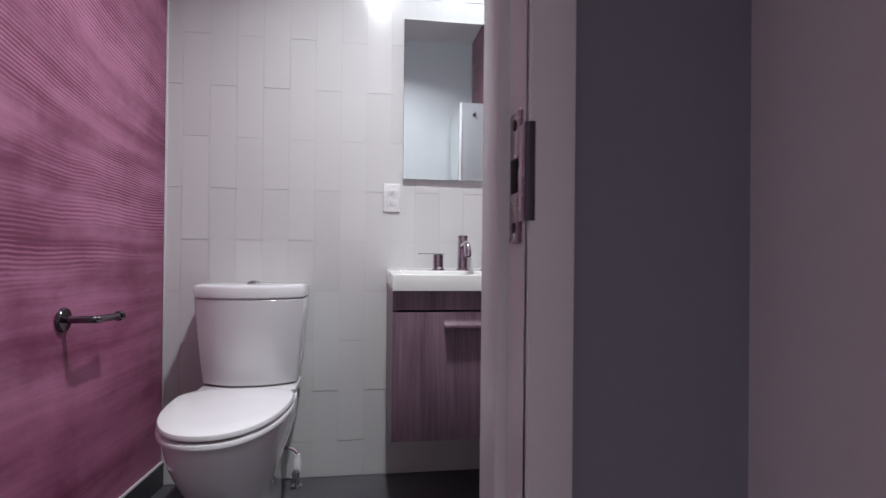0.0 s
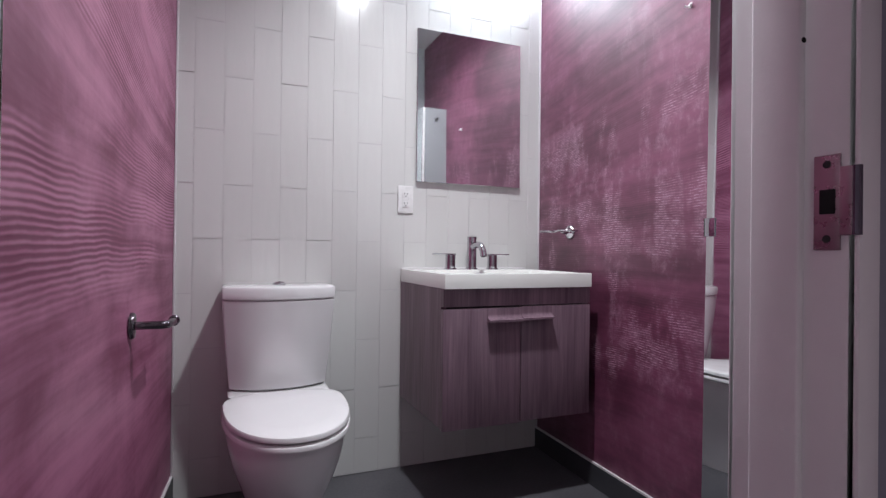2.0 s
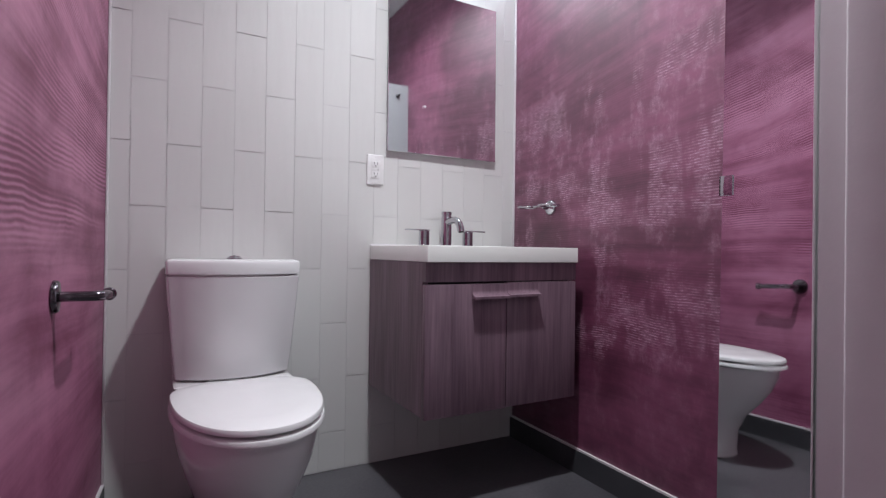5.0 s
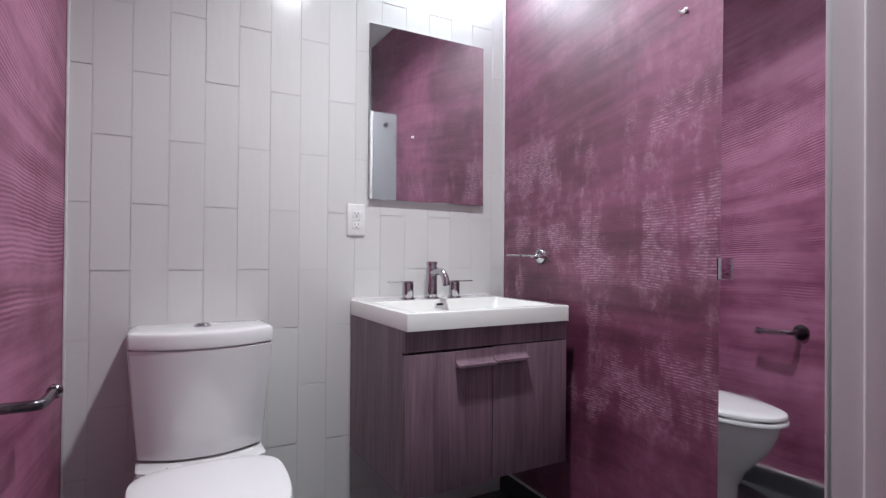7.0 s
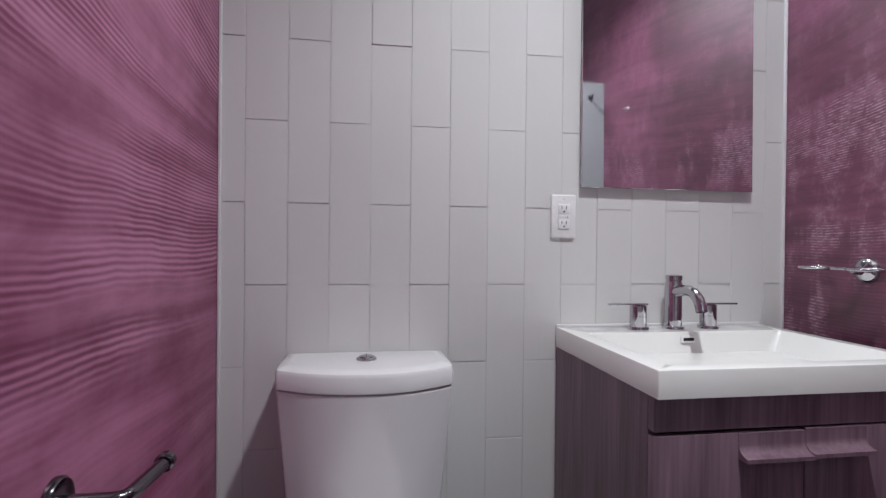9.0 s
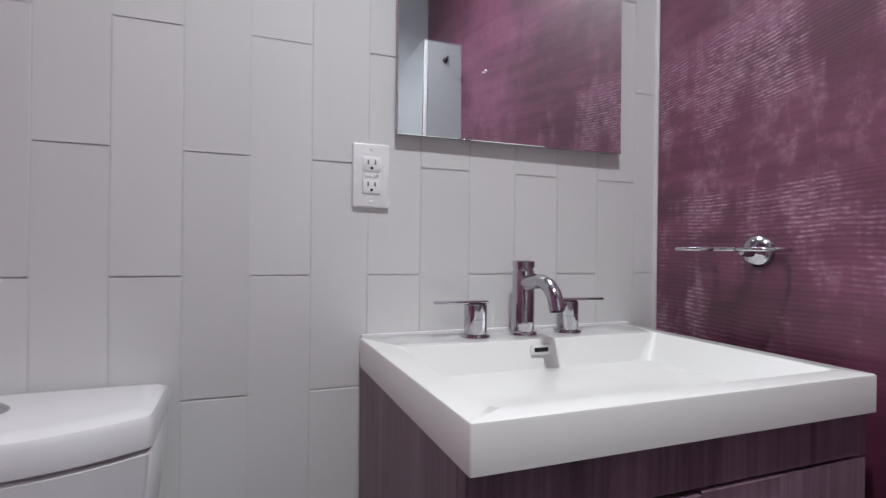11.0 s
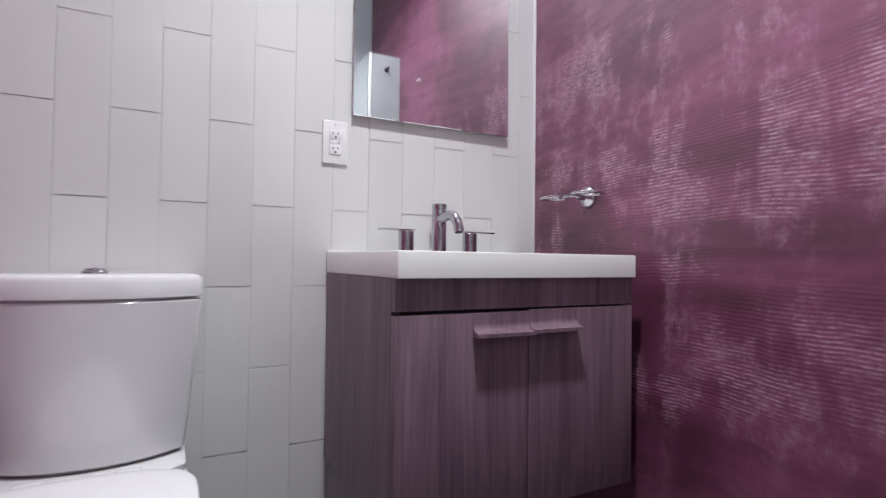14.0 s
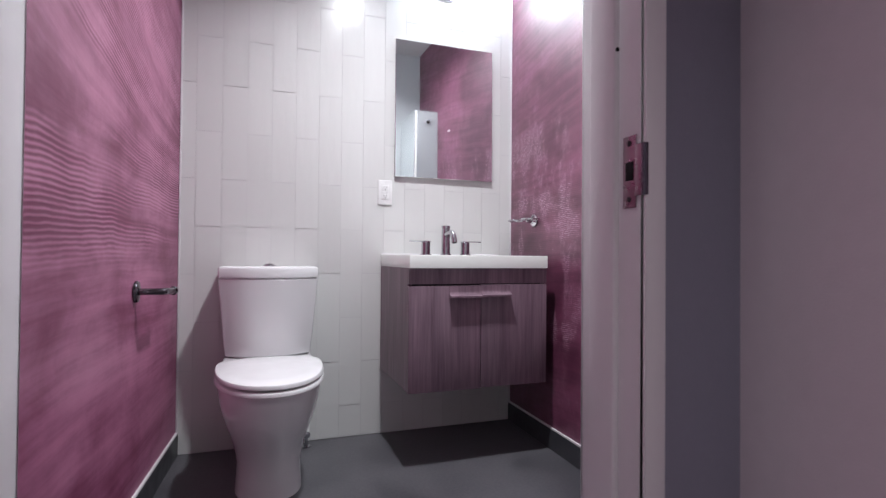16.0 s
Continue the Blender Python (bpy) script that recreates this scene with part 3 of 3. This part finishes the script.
for dx, way in ((-0.102, -1), (0.102, 1)):
    hx = MID + dx
    tap = part("tap", turned((hx, FY, CZ1 + 0.006), (0, 0, 1), [(0, 0.0218), (0.028, 0.0218), (0.0285, 0.0210), (0.030, 0.0210), (0.0305, 0.0218), (0.055, 0.0218), (0.0565, 0.0205)]), CHROME, faucet)
    part("base", turned((hx, FY, CZ1), (0, 0, 1), [(0, 0.0275), (0.004, 0.0275), (0.006, 0.0262), (0.007, 0.022)]), CHROME, tap)
    a, b = sorted((hx - way * 0.024, hx + way * 0.082))
    part("lever", box(a, b, FY - 0.0095, FY + 0.0095, CZ1 + 0.0625, CZ1 + 0.0685, 0.002, 2), CHROME, tap)

# ---------------------------------------------------------------- wall mirror
mirror = thing("wall_mirror", (0.76, YB, 1.22, 0, 0, 0), "frameless rectangular mirror hung above the washbasin", "mirror")
MX0, MX1, MZ0, MZ1, MY = 0.5065, 1.0145, 1.213, 1.879, 2.412


def hung(bm, centre, turn):
    """Turn a mesh about a point: how a thing hangs out of true."""
    c = Vector(centre)
    bmesh.ops.transform(bm, matrix=Matrix.Translation(c) @ turn.to_4x4() @ Matrix.Translation(-c), verts=bm.verts)
    return bm


M_MID = ((MX0 + MX1) / 2, MY, (MZ0 + MZ1) / 2)
M_TURN = Matrix.Rotation(radians(-0.40), 3, "Z") @ Matrix.Rotation(radians(-0.55), 3, "X")
part("glass", hung(box(MX0, MX1, MY, MY + 0.004, MZ0, MZ1, 0.0012, 1), M_MID, M_TURN), GLASS_MIRROR, mirror, smooth=False)
part("backing", hung(box(MX0 + 0.001, MX1 - 0.001, MY + 0.0042, MY + 0.0125, MZ0 + 0.001, MZ1 - 0.001), M_MID, M_TURN), MIRROR_EDGE, mirror, "grey mirror backing", smooth=False)

# ---------------------------------------------------------------- outlet
OX, OZ = 0.462, 1.134
outlet = thing("wall_outlet", (OX, YB, OZ, 0, 0, 0), "white double wall outlet with a cover plate on the tiles", "outlet")
oy = YB
part("cover_plate", box(OX - 0.0345, OX + 0.0345, oy - 0.0075, oy + 0.001, OZ - 0.0585, OZ + 0.0585, 0.003, 3), PLASTIC, outlet)
dev = part("receptacle", box(OX - 0.0170, OX + 0.0170, oy - 0.0090, oy - 0.0070, OZ - 0.0340, OZ + 0.0340, 0.001, 2), PLASTIC, outlet)
for dz in (-0.0205, 0.0195):
    part("socket_face", box(OX - 0.0155, OX + 0.0155, oy - 0.0102, oy - 0.0088, OZ + dz - 0.0125, OZ + dz + 0.0125, 0.0008, 2), PLASTIC, dev)
    for sx in (-0.0064, 0.0064):
        part("slot", box(OX + sx - 0.0011, OX + sx + 0.0011, oy - 0.0107, oy - 0.0100, OZ + dz + 0.0005, OZ + dz + 0.0085), BLACK, dev, smooth=False)
    part("ground_hole", turned((OX, oy - 0.0100, OZ + dz - 0.0060), (0, -1, 0), [(-0.0002, 0.0026), (0.0007, 0.0026), (0.0008, 0.001)], 12), BLACK, dev)
part("test_button", box(OX - 0.0120, OX + 0.0005, oy - 0.0102, oy - 0.0088, OZ - 0.0030, OZ + 0.0030, 0.0006, 1), PLASTIC, dev)
part("reset_button", box(OX + 0.0040, OX + 0.0125, oy - 0.0102, oy - 0.0088, OZ - 0.0030, OZ + 0.0030, 0.0006, 1), PLASTIC, dev)
part("indicator", box(OX + 0.0095, OX + 0.0110, oy - 0.0108, oy - 0.0100, OZ - 0.0028, OZ + 0.0022), BLACK, dev)
for dz in (-0.0485, 0.0485):
    part("screw", turned((OX, oy - 0.0073, OZ + dz), (0, -1, 0), [(0, 0.0032), (0.0012, 0.0029), (0.0015, 0.001)], 12), PLASTIC, outlet)

# ---------------------------------------------------------------- tumbler holder
HY, HZ = 2.164, 1.003
hx = right_x(HY)
rings = thing("tumbler_holder", (hx, HY, HZ, 0, 0, 0), "chrome double-ring tumbler holder on the magenta wall, empty", "holder")
part("wall_plate", turned((hx, HY, HZ), (-1, 0, 0), [(0, 0.031), (0.007, 0.031), (0.013, 0.028), (0.018, 0.019), (0.022, 0.010), (0.040, 0.009), (0.046, 0.006)], 28), CHROME, rings)
for cy, r in ((HY + 0.092, 0.037), (HY - 0.045, 0.040)):
    part("ring", ring_bar((hx - 0.050, cy, HZ + 0.004), r, 0.0042, flat=1.0), CHROME, rings)
part("bridge", tube([(hx - 0.040, HY - 0.004, HZ + 0.003), (hx - 0.050, HY + 0.012, HZ + 0.004), (hx - 0.050, HY + 0.056, HZ + 0.004)], 0.0045, 12), CHROME, rings)

# robe hook high on the same wall
ry = 1.525
rx = right_x(ry)
robe = thing("robe_hook", (rx, ry, 1.70, 0, 0, 0), "small pale double robe hook on the magenta wall", "hook")
part("plate", turned((rx, ry, 1.70), (-1, 0, 0), [(0, 0.0065), (0.003, 0.0065), (0.004, 0.005)], 20), WHITE_EDGE, robe)
for dy in (-0.012, 0.012):
    part("prong", tube([(rx - 0.003, ry, 1.70), (rx - 0.007, ry + dy * 0.7, 1.699), (rx - 0.010, ry + dy, 1.702)], [0.002, 0.0022, 0.0042], 12), WHITE_EDGE, robe)

# ---------------------------------------------------------------- tall cabinet with a mirror door
TY0, TY1, TXF, TZ0, TZ1 = YF + 0.016, 1.292, 0.913, 0.06, 1.89
tall = thing("tall_cabinet", (1.0, 1.1, TZ0, 0, 0, 0), "tall shallow pale grey cabinet with a full-height mirror door", "cabinet")
LEAN = 0.0125         # the front leans back by this much a metre


def front_x(z):
    return TXF + (z - 1.0) * LEAN


def cabinet_ring(z):
    return [(front_x(z) + 0.0215, TY0, z), (front_x(z) + 0.0215, TY1, z), (right_x(TY1) - 0.001, TY1, z), (right_x(TY0) - 0.001, TY0, z)]


part("body", loft([cabinet_ring(TZ0), cabinet_ring(TZ1)]), CABINET, tall, smooth=False)
part("plinth", prism([(TXF + 0.045, TY0), (TXF + 0.045, TY1 - 0.02), (right_x(TY1) - 0.012, TY1 - 0.02), (right_x(TY0) - 0.012, TY0)], Z0, TZ0), KERB, tall, "dark recessed plinth", smooth=False)
D_MID, D_TURN = (TXF, TY1, 1.0), Matrix.Rotation(radians(-0.4), 3, "Z") @ Matrix.Rotation(math.atan(LEAN), 3, "Y")
mdoor = part("door", hung(box(TXF + 0.0045, TXF + 0.019, TY0, TY1 + 0.002, TZ0, TZ1, 0.001, 1), D_MID, D_TURN), WHITE_EDGE, tall, "white-edged door")
part("mirror_glass", hung(box(TXF, TXF + 0.004, TY0, TY1 + 0.002, TZ0, TZ1, 0.0008, 1), D_MID, D_TURN), GLASS_MIRROR, mdoor, "full-height mirror facing", smooth=False)
pz = 0.984
pm = box(TXF - 0.004, TXF - 0.0005, TY1 - 0.026, TY1 + 0.0070, pz - 0.024, pz + 0.024, 0.001, 2)
box(TXF - 0.004, TXF + 0.020, TY1 + 0.0025, TY1 + 0.0070, pz - 0.024, pz + 0.024, 0.001, 2, bm=pm)
part("pull", pm, CHROME, mdoor, "chrome edge pull")
hk = thing("coat_hook", (1.02, TY1, 1.815, 0, 0, 0), "small dark hook on the side of the tall cabinet", "hook")
part("rose", turned((1.02, TY1, 1.815), (0, 1, 0), [(0, 0.011), (0.004, 0.011), (0.006, 0.007)], 16), SHADOWGAP, hk)
part("prong", tube([(1.02, TY1 + 0.004, 1.815), (1.02, TY1 + 0.024, 1.808), (1.02, TY1 + 0.034, 1.820)], [0.004, 0.004, 0.006], 10), SHADOWGAP, hk)

# ---------------------------------------------------------------- lamp fittings, the corridor one unseen and added
vl = thing("vanity_light", (0.755, YB, 2.12, 0, 0, 0), "chrome three-globe vanity light glowing above the mirror", "wall lamp")
LZ, LY = 2.135, 2.325
part("backplate", box(0.705, 0.805, YB - 0.020, YB, LZ - 0.030, LZ + 0.060, 0.006, 3), CHROME, vl)
part("bar", tube([(0.680, YB - 0.055, LZ), (0.970, YB - 0.055, LZ)], 0.009, 14), CHROME, vl)
part("stem", tube([(0.755, YB - 0.018, LZ), (0.755, YB - 0.055, LZ)], 0.011, 14), CHROME, vl)
for gx in (0.690, 0.825, 0.960):
    arm = part("arm", tube([(gx, YB - 0.055, LZ), (gx, YB - 0.100, LZ - 0.006), (gx, LY + 0.045, LZ - 0.002), (gx, LY + 0.034, LZ + 0.004)], 0.007, 12), CHROME, vl)
    part("globe", turned((gx, LY, LZ + 0.030 - 0.055), (0, 0, 1), [(0.055 - 0.055 * math.cos(a), max(0.004, 0.055 * math.sin(a))) for a in (math.pi * k / 12 for k in range(13))], 20), GLOBE, arm, "lit opal glass globe")

dl = thing("ceiling_downlight", (DLX, DLY, ZC, 0, 0, 0), "round recessed ceiling downlight with a white trim, switched on", "ceiling lamp")
part("trim_ring", ring_bar((DLX, DLY, ZC - 0.003), 0.078, 0.008, flat=0.6), WHITE_EDGE, dl)
part("lens", turned((DLX, DLY, ZC - 0.012), (0, 0, 1), [(0.008, 0.074), (0.0118, 0.074)], 24), LENS, dl, "lit frosted lens")
cl = thing("corridor_fill_fitting", (CLX, CLY, ZC, 0, 0, 0), "round flush corridor lamp, unseen, added to brighten the corridor", "ceiling lamp")
part("lens", turned((CLX, CLY, ZC - 0.030), (0, 0, 1), [(0.0, 0.11), (0.012, 0.125), (0.0298, 0.13)], 28), LENS, cl, "lit frosted lens")

# ---------------------------------------------------------------- wall tiles
TW, TH, GAP, GAP_X = 0.1022, 0.4080, 0.0020, 0.0008
X_START, Z_JOINT = 0.4575, 0.9510       # one upright joint; one level joint of the odd columns


def tile_mesh(w, h):
    d, b = 0.007, 0.0012
    bm = box(-w / 2, w / 2, 0.0, d, -h / 2, h / 2)
    front = [v for v in bm.verts if v.co.y < 0.001]
    edges = [e for e in bm.edges if all(v in front for v in e.verts)]
    bmesh.ops.bevel(bm, geom=edges, offset=b, segments=2, affect="EDGES")
    return mesh_of(bm, "tile", TILE)


cache = {}
rnd = random.Random(4)
xl, xr = left_x(YB) + 0.006, right_x(YB) - 0.006
k0 = math.floor((xl - X_START) / TW)
k1 = math.ceil((xr - X_START) / TW)
for k in range(k0, k1):
    x0, x1 = max(xl, X_START + k * TW + GAP_X / 2), min(xr, X_START + (k + 1) * TW - GAP_X / 2)
    if x1 - x0 < 0.006:
        continue
    z = Z_JOINT - 4 * TH + (TH / 2 if k % 2 else 0.0)
    while z < ZC:
        z0, z1 = max(Z0 + 0.002, z + GAP / 2), min(ZC - 0.001, z + TH - GAP / 2)
        z += TH
        if z1 - z0 < 0.01:
            continue
        key = (round(x1 - x0, 3), round(z1 - z0, 3))
        if key not in cache:
            cache[key] = tile_mesh(x1 - x0, z1 - z0)
        ob = new("tile", cache[key])
        ob.parent = wall_back
        ob.matrix_basis = pose((x0 + x1) / 2, YB + rnd.uniform(-0.0004, 0.0004), (z0 + z1) / 2, rnd.uniform(-0.12, 0.12), 0, rnd.uniform(-0.25, 0.25))
